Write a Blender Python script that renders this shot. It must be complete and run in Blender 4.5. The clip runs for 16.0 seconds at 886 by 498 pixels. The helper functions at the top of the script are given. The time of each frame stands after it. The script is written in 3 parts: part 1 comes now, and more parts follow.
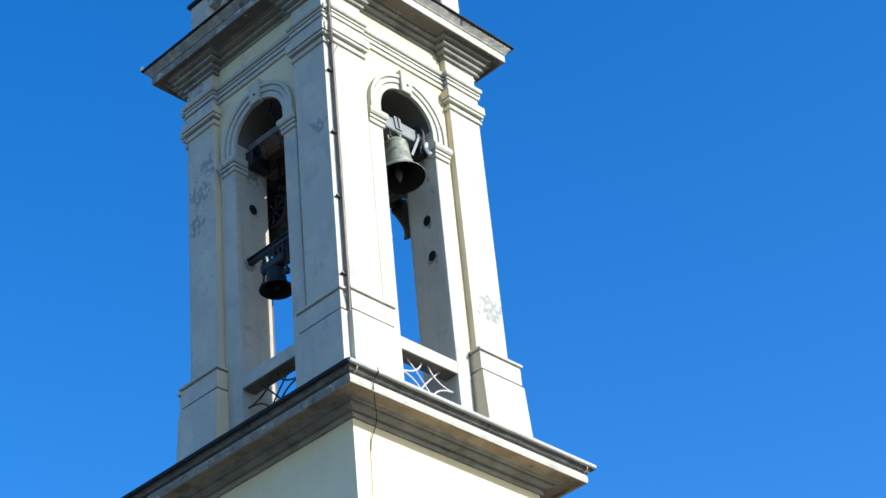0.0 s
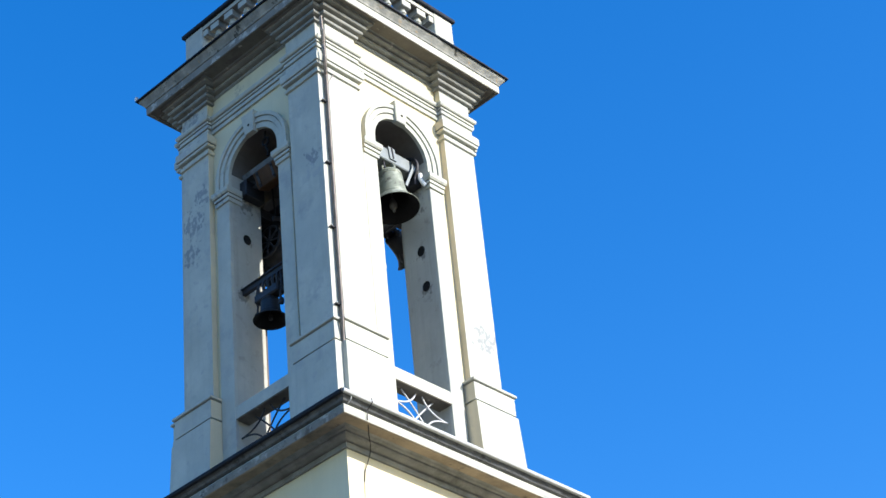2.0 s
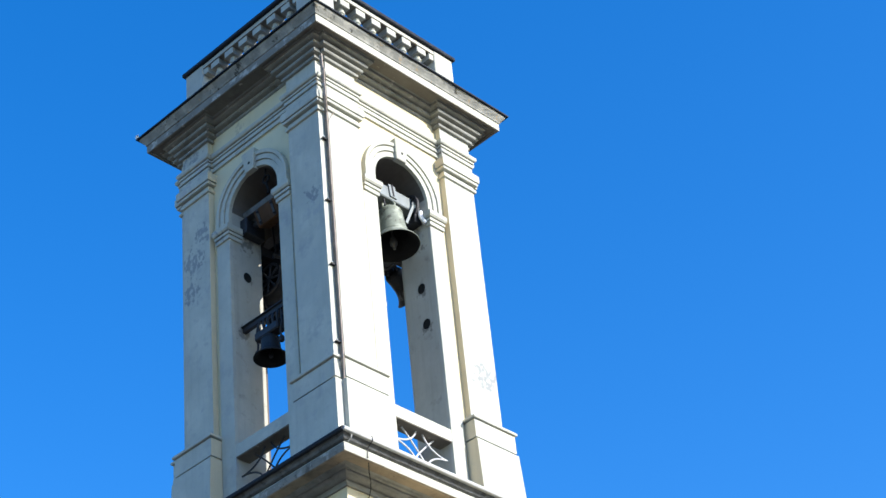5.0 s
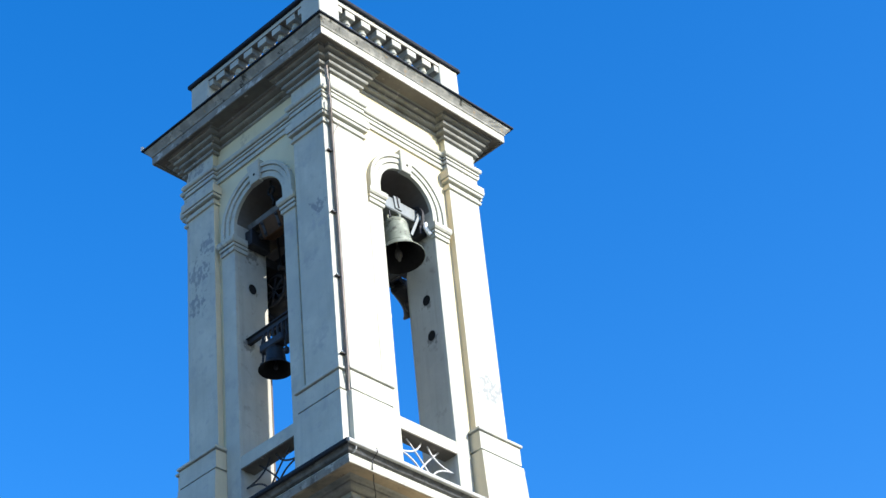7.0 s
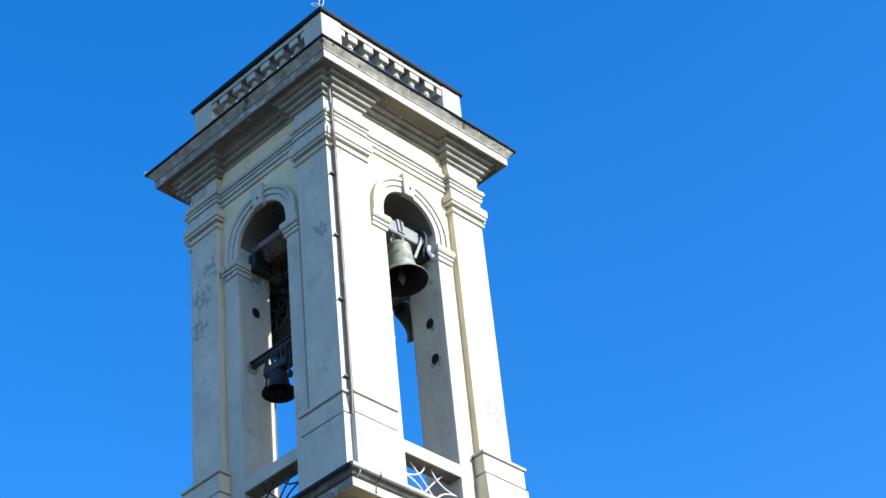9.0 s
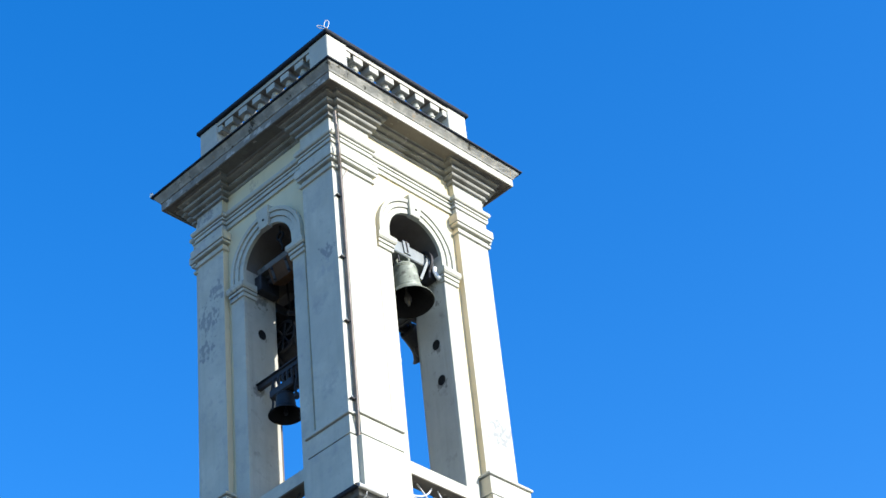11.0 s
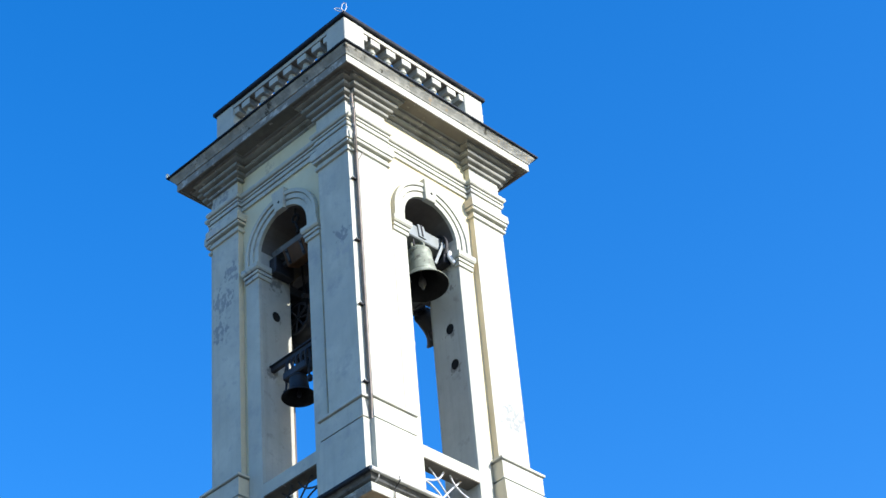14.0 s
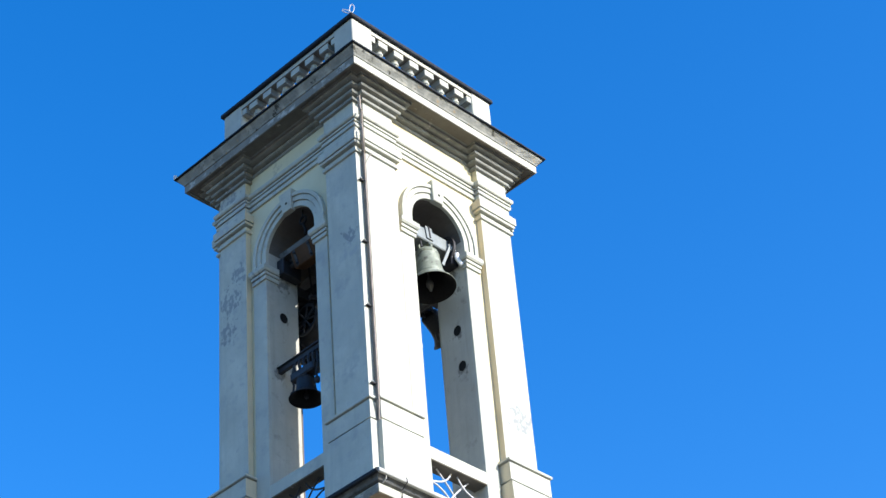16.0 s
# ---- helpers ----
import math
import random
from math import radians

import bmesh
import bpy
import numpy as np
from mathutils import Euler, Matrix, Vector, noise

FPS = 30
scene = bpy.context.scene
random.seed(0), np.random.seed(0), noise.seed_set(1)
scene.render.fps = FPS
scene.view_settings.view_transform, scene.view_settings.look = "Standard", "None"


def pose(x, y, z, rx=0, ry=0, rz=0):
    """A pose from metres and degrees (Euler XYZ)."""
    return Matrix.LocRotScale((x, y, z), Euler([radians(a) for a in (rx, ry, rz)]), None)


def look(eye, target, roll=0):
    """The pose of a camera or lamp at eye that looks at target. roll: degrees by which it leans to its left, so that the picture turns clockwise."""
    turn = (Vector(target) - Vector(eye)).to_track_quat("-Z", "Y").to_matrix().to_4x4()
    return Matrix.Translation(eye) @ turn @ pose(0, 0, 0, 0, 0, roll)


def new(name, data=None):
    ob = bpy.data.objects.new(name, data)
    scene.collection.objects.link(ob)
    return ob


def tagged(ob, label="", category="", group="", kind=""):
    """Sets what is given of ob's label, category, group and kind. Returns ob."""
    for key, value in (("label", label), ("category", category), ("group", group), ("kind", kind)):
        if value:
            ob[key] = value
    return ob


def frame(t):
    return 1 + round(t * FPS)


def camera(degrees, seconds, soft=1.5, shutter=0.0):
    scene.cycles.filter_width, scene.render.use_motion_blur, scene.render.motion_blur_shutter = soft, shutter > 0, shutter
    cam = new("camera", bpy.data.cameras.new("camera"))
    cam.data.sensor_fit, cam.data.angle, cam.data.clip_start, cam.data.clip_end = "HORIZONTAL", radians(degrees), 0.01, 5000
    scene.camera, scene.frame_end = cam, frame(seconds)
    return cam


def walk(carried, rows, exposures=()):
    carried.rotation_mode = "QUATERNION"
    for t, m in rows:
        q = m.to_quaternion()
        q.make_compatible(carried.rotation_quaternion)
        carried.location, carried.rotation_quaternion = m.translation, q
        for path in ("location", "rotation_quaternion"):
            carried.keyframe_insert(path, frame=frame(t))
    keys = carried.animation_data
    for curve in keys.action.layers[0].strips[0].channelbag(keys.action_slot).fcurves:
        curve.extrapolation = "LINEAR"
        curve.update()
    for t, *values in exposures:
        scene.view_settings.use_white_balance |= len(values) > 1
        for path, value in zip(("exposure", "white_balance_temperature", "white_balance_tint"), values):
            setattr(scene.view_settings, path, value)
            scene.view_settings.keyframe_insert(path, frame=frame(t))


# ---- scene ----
EYE = Vector((-16.763, -16.771, 1.6))
Z0 = 14.33                      # height of the belfry ledge above the ground
cam = camera(25.09, 16.0)


def aim(yaw, pitch, roll):
    """The pose of the standing camera for a heading, a tilt and a lean in degrees."""
    a, b = radians(yaw), radians(pitch)
    way = Vector((math.cos(a) * math.cos(b), math.sin(a) * math.cos(b), math.sin(b)))
    return look(EYE, EYE + 20 * way, roll)


PATH = [
    (0, 41.463, 34.742, -5.925),
    (0.5, 41.385, 34.849, -5.794),
    (1, 41.274, 35.183, -5.853),
    (1.5, 41.236, 35.375, -5.949),
    (2, 41.145, 35.596, -6.062),
    (2.5, 41.075, 35.745, -6.092),
    (3, 41.013, 35.911, -6.137),
    (3.5, 41.043, 36.133, -6.138),
    (4, 41.019, 36.319, -6.139),
    (6.5, 41.104, 37.002, -6.163),
    (7, 41.147, 37.022, -6.084),
    (7.5, 41.147, 37.127, -6.039),
    (8, 41.180, 37.236, -6.065),
    (8.5, 41.163, 37.462, -6.151),
    (9, 41.175, 37.691, -6.232),
    (11.5, 41.408, 38.378, -6.306),
    (12, 41.620, 38.258, -6.115),
    (12.5, 41.840, 37.950, -5.856),
    (13, 41.936, 37.737, -5.736),
    (13.5, 41.904, 37.827, -5.441),
    (14, 41.907, 37.907, -5.305),
    (14.5, 41.920, 38.061, -5.298),
    (15, 41.936, 38.184, -5.283),
    (15.5, 42.027, 38.110, -5.244),
    (16, 42.174, 37.973, -5.086),
]
walk(cam, [(t, aim(yaw, pitch, roll)) for t, yaw, pitch, roll in PATH], [(0.0, 0.72), (0.5, 0.86), (1.0, 0.92), (4.0, 0.93), (6.5, 0.97), (8.5, 1.01), (15.0, 1.02), (16.0, 0.98)])

# ---- light ----
SUN_AZ, SUN_EL = -73.0, 26.0    # degrees: heading of the sun from +x, and its height
world = bpy.data.worlds.new("sky")
scene.world = world
world.use_nodes = True
wn = world.node_tree
sky = wn.nodes.new("ShaderNodeTexSky")
sky.sky_type = "NISHITA"
sky.sun_disc = False
sky.sun_elevation = radians(SUN_EL)
sky.sun_rotation = radians(90 - SUN_AZ)
sky.air_density, sky.dust_density, sky.ozone_density = 1.0, 0.6, 3.0
tone = wn.nodes.new("ShaderNodeHueSaturation")
tone.inputs["Hue"].default_value = 0.509
tone.inputs["Saturation"].default_value = 1.38
tone.inputs["Value"].default_value = 1.135
wn.links.new(sky.outputs[0], tone.inputs["Color"])
wn.links.new(tone.outputs[0], wn.nodes["Background"].inputs[0])
wn.nodes["Background"].inputs[1].default_value = 0.15
sun_data = bpy.data.lights.new("sun", "SUN")
sun_data.energy, sun_data.angle, sun_data.color = 4.2, radians(0.53), (1.0, 0.945, 0.89)
sun = new("sun", sun_data)
sun_way = Vector((math.cos(radians(SUN_AZ)) * math.cos(radians(SUN_EL)), math.sin(radians(SUN_AZ)) * math.cos(radians(SUN_EL)), math.sin(radians(SUN_EL))))
sun.matrix_world = look(Vector((0, 0, Z0)) + 60 * sun_way, (0, 0, Z0))


# ---- materials ----
def surface(name, colour, rough=0.8, metal=0.0, vary=0.12, size=1.5, grain=60.0, bump=0.15, stains=(), streak=0.0, spots=()):
    """A weathered surface: base colour varied at two sizes, fine relief, and stains (colour, size, from, to)."""
    m = bpy.data.materials.new(name)
    m.use_nodes = True
    nt = m.node_tree
    n, l = nt.nodes, nt.links
    bsdf = n["Principled BSDF"]
    geo = n.new("ShaderNodeNewGeometry")

    def noise_at(scale, detail, stretch=1.0, shift=0.0):
        mp = n.new("ShaderNodeMapping")
        mp.inputs["Scale"].default_value = (scale, scale, scale * stretch)
        mp.inputs["Location"].default_value = (shift, shift * 0.7, shift * 0.3)
        l.new(geo.outputs["Position"], mp.inputs[0])
        tx = n.new("ShaderNodeTexNoise")
        tx.inputs["Scale"].default_value = 1.0
        tx.inputs["Detail"].default_value = detail
        tx.inputs["Roughness"].default_value = 0.6
        l.new(mp.outputs[0], tx.inputs["Vector"])
        return tx.outputs["Fac"]

    def ranged(fac, a, b, lo, hi):
        r = n.new("ShaderNodeMapRange")
        r.inputs[1].default_value, r.inputs[2].default_value, r.inputs[3].default_value, r.inputs[4].default_value = a, b, lo, hi
        l.new(fac, r.inputs[0])
        return r.outputs[0]

    def mixed(kind, fac, a, b):
        x = n.new("ShaderNodeMix")
        x.data_type, x.blend_type = "RGBA", kind
        for sock, v in ((x.inputs[0], fac), (x.inputs[6], a), (x.inputs[7], b)):
            if isinstance(v, (int, float)):
                sock.default_value = v
            elif isinstance(v, tuple):
                sock.default_value = (*v, 1)
            else:
                l.new(v, sock)
        return x.outputs[2]

    darker = tuple(c * (1 - 2 * vary) for c in colour)
    lighter = tuple(min(1, c * (1 + vary)) for c in colour)
    col = mixed("MIX", ranged(noise_at(size, 5), 0.3, 0.7, 0, 1), darker, lighter)
    col = mixed("MIX", ranged(noise_at(grain, 3, 1, 5), 0.35, 0.75, 0, 0.35), col, tuple(c * (1 - 2.2 * vary) for c in colour))
    if streak:
        col = mixed("MIX", ranged(noise_at(9.0, 4, 0.06, 2), 0.5, 0.78, 0, streak), col, tuple(c * 0.45 for c in colour))
    for k, (tint, sz, a, b) in enumerate(stains):
        patch = ranged(noise_at(sz, 8, 1, 11 + 7 * k), a, b, 0, 1)
        col = mixed("MIX", patch, col, tint)
    for k, (x, y, z, r, tint) in enumerate(spots):
        away = n.new("ShaderNodeVectorMath")
        away.operation = "DISTANCE"
        away.inputs[1].default_value = (x, y, z)
        l.new(geo.outputs["Position"], away.inputs[0])
        near = ranged(away.outputs["Value"], r * 0.3, r, 0.16, -0.12)
        add = n.new("ShaderNodeMath")
        l.new(near, add.inputs[0])
        l.new(noise_at(13.0, 7, 0.8, 3 * k), add.inputs[1])
        col = mixed("MIX", ranged(add.outputs[0], 0.60, 0.68, 0, 0.65), col, tint)
    l.new(col, bsdf.inputs["Base Color"])
    bsdf.inputs["Metallic"].default_value = metal
    bsdf.inputs["Specular IOR Level"].default_value = 0.2 if rough > 0.65 else 0.5
    l.new(ranged(noise_at(size * 6, 4, 1, 3), 0.3, 0.7, max(0, rough - 0.1), min(1, rough + 0.08)), bsdf.inputs["Roughness"])
    bp = n.new("ShaderNodeBump")
    bp.inputs["Strength"].default_value = bump
    bp.inputs["Distance"].default_value = 0.012
    l.new(noise_at(grain * 0.6, 6, 1, 1), bp.inputs["Height"])
    l.new(bp.outputs[0], bsdf.inputs["Normal"])
    return m


GREY = (0.32, 0.33, 0.32)
FLAKE = (0.17, 0.19, 0.215)
WORN = (0.36, 0.37, 0.37)
OIL = (0.10, 0.095, 0.09)        # grease and soot under the bearings and holes
PLASTER = surface("weathered_white_plaster", (0.495, 0.50, 0.43), 0.9, vary=0.09, size=2.0, stains=(((0.39, 0.405, 0.365), 0.9, 0.42, 0.72), (GREY, 2.2, 0.56, 0.74), ((0.36, 0.36, 0.345), 8.0, 0.57, 0.75)), streak=0.28,
                  spots=((-1.6, -1.30, Z0 + 4.52, 0.29, FLAKE), (-1.6, -1.32, Z0 + 4.25, 0.25, WORN), (-1.6, 1.25, Z0 + 4.85, 0.45, FLAKE), (-1.6, 1.32, Z0 + 4.30, 0.38, FLAKE), (-1.6, 1.05, Z0 + 5.25, 0.35, FLAKE), (-1.6, 1.3, Z0 + 6.8, 0.4, FLAKE),
                         (-1.35, -1.6, Z0 + 5.0, 0.35, WORN), (1.30, -1.6, Z0 + 3.15, 0.45, WORN), (1.30, -1.6, Z0 + 2.5, 0.5, FLAKE), (1.2, -1.6, Z0 + 3.75, 0.5, WORN)))
MOULD = surface("white_plaster_moulding", (0.46, 0.467, 0.40), 0.88, vary=0.08, stains=((GREY, 3.0, 0.58, 0.73), ((0.33, 0.33, 0.30), 9.0, 0.56, 0.72)), streak=0.22,
                spots=((-1.66, 1.35, Z0 + 6.15, 0.3, WORN), (-1.66, 1.0, Z0 + 6.5, 0.3, WORN), (-1.58, 0.75, Z0 + 5.0, 0.3, FLAKE)))
YELLOW = surface("pale_yellow_plaster", (0.63, 0.57, 0.39), 0.9, vary=0.05, stains=(((0.48, 0.44, 0.34), 2.6, 0.66, 0.76),), streak=0.1,
                 spots=((-1.5, 0.3, Z0 + 6.85, 0.2, (0.4, 0.36, 0.28)),))
# Cream side faces, warmed further to hold bounced sunlight.
FLANK = surface("pale_cream_plaster", (0.66, 0.56, 0.38), 0.9, vary=0.06, stains=(((0.46, 0.40, 0.31), 3.0, 0.62, 0.76),), streak=0.15)
CREAM = surface("cream_plaster_shaft", (0.73, 0.655, 0.45), 0.9, vary=0.04, stains=(((0.5, 0.47, 0.38), 1.2, 0.68, 0.78),), streak=0.08)
BED = surface("grey_stained_bed_moulding", (0.26, 0.265, 0.24), 0.92, vary=0.12, size=3, stains=(((0.15, 0.15, 0.13), 2.2, 0.52, 0.66), ((0.42, 0.41, 0.37), 11.0, 0.63, 0.68)))
DARKBED = surface("dark_grey_bed_moulding", (0.30, 0.305, 0.285), 0.92, vary=0.15, size=3, stains=(((0.15, 0.15, 0.14), 2.5, 0.55, 0.70),))
# Underside colour, darkened for shade as well as stain.
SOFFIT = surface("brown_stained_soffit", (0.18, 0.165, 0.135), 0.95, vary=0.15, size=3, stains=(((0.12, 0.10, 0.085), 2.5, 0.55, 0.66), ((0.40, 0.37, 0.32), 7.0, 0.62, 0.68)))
# Darker copy of MOULD for the shaded side: shade and grime in one colour.
GRIME_SHADE = surface("soot_soiled_plaster", (0.24, 0.228, 0.20), 0.95, vary=0.12, size=3, stains=(((0.44, 0.43, 0.39), 6.0, 0.54, 0.66), ((0.12, 0.115, 0.10), 9.0, 0.58, 0.66)))
GUTTER = surface("pale_grey_zinc", (0.46, 0.47, 0.45), 0.6, vary=0.1, size=5)
# Beige underside colour, lowered to carry shade, with stains on top.
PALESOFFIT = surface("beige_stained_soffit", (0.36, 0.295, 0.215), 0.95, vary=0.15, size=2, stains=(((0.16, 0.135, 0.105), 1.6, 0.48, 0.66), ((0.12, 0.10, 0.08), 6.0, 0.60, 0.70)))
LICHEN = surface("lichen_grey_stone", (0.28, 0.285, 0.26), 0.95, vary=0.15, size=4, bump=0.4, stains=(((0.40, 0.395, 0.35), 5.0, 0.50, 0.66), ((0.07, 0.07, 0.06), 7.0, 0.59, 0.65), ((0.34, 0.27, 0.18), 10.0, 0.63, 0.67)))
LEAD = surface("dark_weathered_flashing", (0.022, 0.028, 0.038), 0.78, vary=0.2, size=3)
LEDGE = surface("mottled_lead_flashing", (0.105, 0.11, 0.11), 0.6, vary=0.25, size=4, bump=0.4, stains=(((0.17, 0.175, 0.165), 2.0, 0.55, 0.70), ((0.035, 0.035, 0.035), 7.0, 0.55, 0.68)))
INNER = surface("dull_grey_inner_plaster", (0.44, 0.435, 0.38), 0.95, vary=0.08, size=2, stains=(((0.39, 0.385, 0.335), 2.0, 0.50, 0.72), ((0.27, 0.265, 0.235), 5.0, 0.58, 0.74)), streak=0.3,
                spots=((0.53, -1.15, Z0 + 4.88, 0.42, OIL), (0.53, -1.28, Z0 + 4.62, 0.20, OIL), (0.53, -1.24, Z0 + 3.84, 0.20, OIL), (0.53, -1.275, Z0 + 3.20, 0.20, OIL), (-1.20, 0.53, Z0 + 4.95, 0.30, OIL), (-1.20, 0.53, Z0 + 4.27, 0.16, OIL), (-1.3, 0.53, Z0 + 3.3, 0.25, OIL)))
# Dim belfry interior put into the colour: plaster painted shade-dark.
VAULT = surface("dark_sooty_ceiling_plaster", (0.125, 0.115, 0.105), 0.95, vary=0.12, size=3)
BRONZE = surface("green_bronze", (0.215, 0.24, 0.185), 0.6, metal=0.15, vary=0.18, size=4, stains=(((0.34, 0.37, 0.30), 6.0, 0.5, 0.64), ((0.09, 0.09, 0.07), 11.0, 0.58, 0.66)), streak=0.35)
DARKBRONZE = surface("dark_bronze", (0.011, 0.012, 0.014), 0.62, metal=0.1, vary=0.2, size=5)
STEEL = surface("galvanised_steel", (0.19, 0.215, 0.215), 0.5, metal=0.3, vary=0.12, size=6)
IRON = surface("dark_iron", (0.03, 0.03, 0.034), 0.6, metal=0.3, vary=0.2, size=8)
# Pale wire colour, also the sunlit copy of the grille iron.
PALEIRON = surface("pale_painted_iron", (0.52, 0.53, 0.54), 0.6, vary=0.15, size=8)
WOOD = surface("brown_oak", (0.085, 0.040, 0.016), 0.75, vary=0.2, size=3, streak=0.3)
RUST = surface("brown_conductor", (0.30, 0.25, 0.205), 0.6, metal=0.1, vary=0.2, size=6)
WHITE = surface("white_enamel", (0.78, 0.78, 0.76), 0.4, vary=0.05, size=8)
# Black iron, also the painted dark of holes that have no depth.
BLACK = surface("soot_dark_hole", (0.012, 0.012, 0.012), 0.95)
EARTH = surface("paved_ground", (0.115, 0.103, 0.08), 0.95, vary=0.12, size=0.3, grain=8)


# ---- mesh helpers ----
def part(name, bm, material, parent=None, label="", smooth=False, at=None, second=None, where=None):
    """Links a bmesh as one mesh object under a thing or a part."""
    bmesh.ops.recalc_face_normals(bm, faces=bm.faces)
    me = bpy.data.meshes.new(name)
    bm.to_mesh(me)
    bm.free()
    me.materials.append(material)
    if second:
        me.materials.append(second)
        for f in me.polygons:
            if where(f):
                f.material_index = 1
    if smooth:
        me.shade_smooth()
        me.set_sharp_from_angle(angle=radians(40))
    ob = new(name, me)
    if at is not None:
        ob.matrix_basis = at
    if parent:
        ob.parent = parent
    return tagged(ob, label)


def again(ob, m, parent=None):
    """Another object on the same mesh, at the pose m, with ob's own parts."""
    o = new(ob.name.split(".")[0], ob.data)
    o.parent = parent or ob.parent
    o.matrix_basis = m
    for c in ob.children:
        again(c, c.matrix_basis.copy(), o)
    if "label" in ob:
        tagged(o, ob["label"])
    return o


def turned(k):
    return Matrix.Rotation(radians(90 * k), 4, "Z")


def loft(bm, rings, cap=True, close=False):
    """Skins rings of equal length; each ring a list of points."""
    rows = [[bm.verts.new(p) for p in r] for r in rings]
    pairs = list(zip(rows, rows[1:])) + ([(rows[-1], rows[0])] if close else [])
    for a, b in pairs:
        for i in range(len(a)):
            j = (i + 1) % len(a)
            bm.faces.new((a[i], a[j], b[j], b[i]))
    if cap and not close:
        bm.faces.new(rows[0])
        bm.faces.new(rows[-1])
    return bm


def prism(bm, pts, z0, z1):
    return loft(bm, [[(x, y, z0) for x, y in pts], [(x, y, z1) for x, y in pts]])


def block(bm, x0, x1, y0, y1, z0, z1, bevel=0.008):
    """A box with eased edges."""
    got = bmesh.ops.create_cube(bm, size=1.0, matrix=Matrix.Translation(((x0 + x1) / 2, (y0 + y1) / 2, (z0 + z1) / 2)) @ Matrix.Diagonal((x1 - x0, y1 - y0, z1 - z0, 1)))
    if bevel:
        edges = list({e for v in got["verts"] for e in v.link_edges})
        bmesh.ops.bevel(bm, geom=edges, offset=bevel, segments=1, affect="EDGES")
    return bm


def lathe(bm, profile, n=24, m=None):
    """Turns a profile of (radius, height) round the z axis."""
    rings = [[(r * math.cos(2 * math.pi * i / n), r * math.sin(2 * math.pi * i / n), z) for i in range(n)] for r, z in profile]
    if m is not None:
        rings = [[tuple(m @ Vector(p)) for p in r] for r in rings]
    return loft(bm, rings)


def rod(bm, pts, r, n=8):
    """A round bar along a line of points."""
    pts = [Vector(p) for p in pts]
    rings, side = [], None
    for i, p in enumerate(pts):
        d = (pts[min(i + 1, len(pts) - 1)] - pts[max(i - 1, 0)]).normalized()
        if side is None:
            side = d.orthogonal().normalized()
        side = (side - d * side.dot(d)).normalized()
        other = d.cross(side)
        rings.append([tuple(p + r * (math.cos(2 * math.pi * k / n) * side + math.sin(2 * math.pi * k / n) * other)) for k in range(n)])
    return loft(bm, rings)


def nb():
    return bmesh.new()


# ---- the ground ----
bm = nb()
bmesh.ops.create_grid(bm, x_segments=8, y_segments=8, size=3000)
tagged(part("ground", bm, EARTH), "flat pale paved ground round the tower foot", "ground", kind="structure")

# ---- the bell tower ----
tower = new("bell_tower")
tagged(tower, "white and pale yellow plastered church bell tower, open arched belfry", "bell tower")
OPEN, SPRING, WALL, ROOM = 0.535, 5.31, 1.50, 0.92      # half opening, springing, outer and inner half wall
PIL, PIN = 1.60, 0.89            # pilaster front and inner edge
NX, NY = 0.124, 0.078           # the folded corner of the pilasters
UP = Matrix.Translation((0, 0, Z0))


def square(h, z):
    return [(-h, -h, z), (h, -h, z), (h, h, z), (-h, h, z)]


def worn(h, z, amp, seed, n=44):
    """A square plan whose edges are worn uneven."""
    out = []
    for k in range(4):
        m = turned(k)
        for i in range(n):
            x = -h + 2 * h * i / n
            d = amp * (noise.noise((x * 3.1 + seed, k * 7.3, z * 4)) + 0.7 * noise.noise((x * 11.0, k * 3.7 + seed, z * 9)))
            d = 0 if i == 0 else d
            out.append(tuple(m @ Vector((x, -h + d, z + 0.5 * d))))
    return out


def corner(q, e, back, z):
    """The plan of a folded corner pilaster at the corner (-, -)."""
    return [(-e, -q, z), (-q + NX, -q, z), (-q + NX, -q + NY, z), (-q, -q + NY, z), (-q, -e, z), (-back, -e, z), (-back, -back, z), (-e, -back, z)]


def girdle(p, w, q, e, z):
    """The plan of a moulding that runs round the tower and breaks forward over the pilasters."""
    side = [(-(q + p) + NX, -(q + p)), (-(e - p), -(q + p)), (-(e - p), -w), (e - p, -w), (e - p, -(q + p)), (q + p - NY, -(q + p)), (q + p - NY, -(q + p) + NX)]
    out = []
    for k in range(4):
        m = turned(k)
        out += [tuple(m @ Vector((x, y, z))) for x, y in side]
    return out


def flank(f):
    """The narrow side faces of a pilaster, turned to the opening."""
    c, n = f.center, f.normal
    return (n.x > 0.9 and c.x > -0.95) or (n.y > 0.9 and c.y > -0.95)


def four(ob):
    for k in (1, 2, 3):
        again(ob, UP @ turned(k))
    return ob


# shaft below the belfry
bm = loft(nb(), [square(1.71, -Z0), square(1.71, -0.35)])
part("shaft_wall", bm, CREAM, tower, "smooth cream plastered shaft wall", at=UP)
# ledge cornice under the belfry
rows = ((1.70, -0.365), (1.745, -0.365), (1.747, -0.295), (1.735, -0.292), (1.735, -0.286), (1.775, -0.28), (1.83, -0.262), (1.86, -0.24), (1.865, -0.226), (1.85, -0.224), (1.90, -0.219), (1.925, -0.205), (1.96, -0.20))
bm = loft(nb(), [square(h, z) for h, z in rows])
ledge = part("ledge_cornice", bm, DARKBED, tower, "grey-stained plaster cornice below the belfry", at=UP)


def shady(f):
    """Fronts on the tower's shaded side, coloured darker for shade and grime."""
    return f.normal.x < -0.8


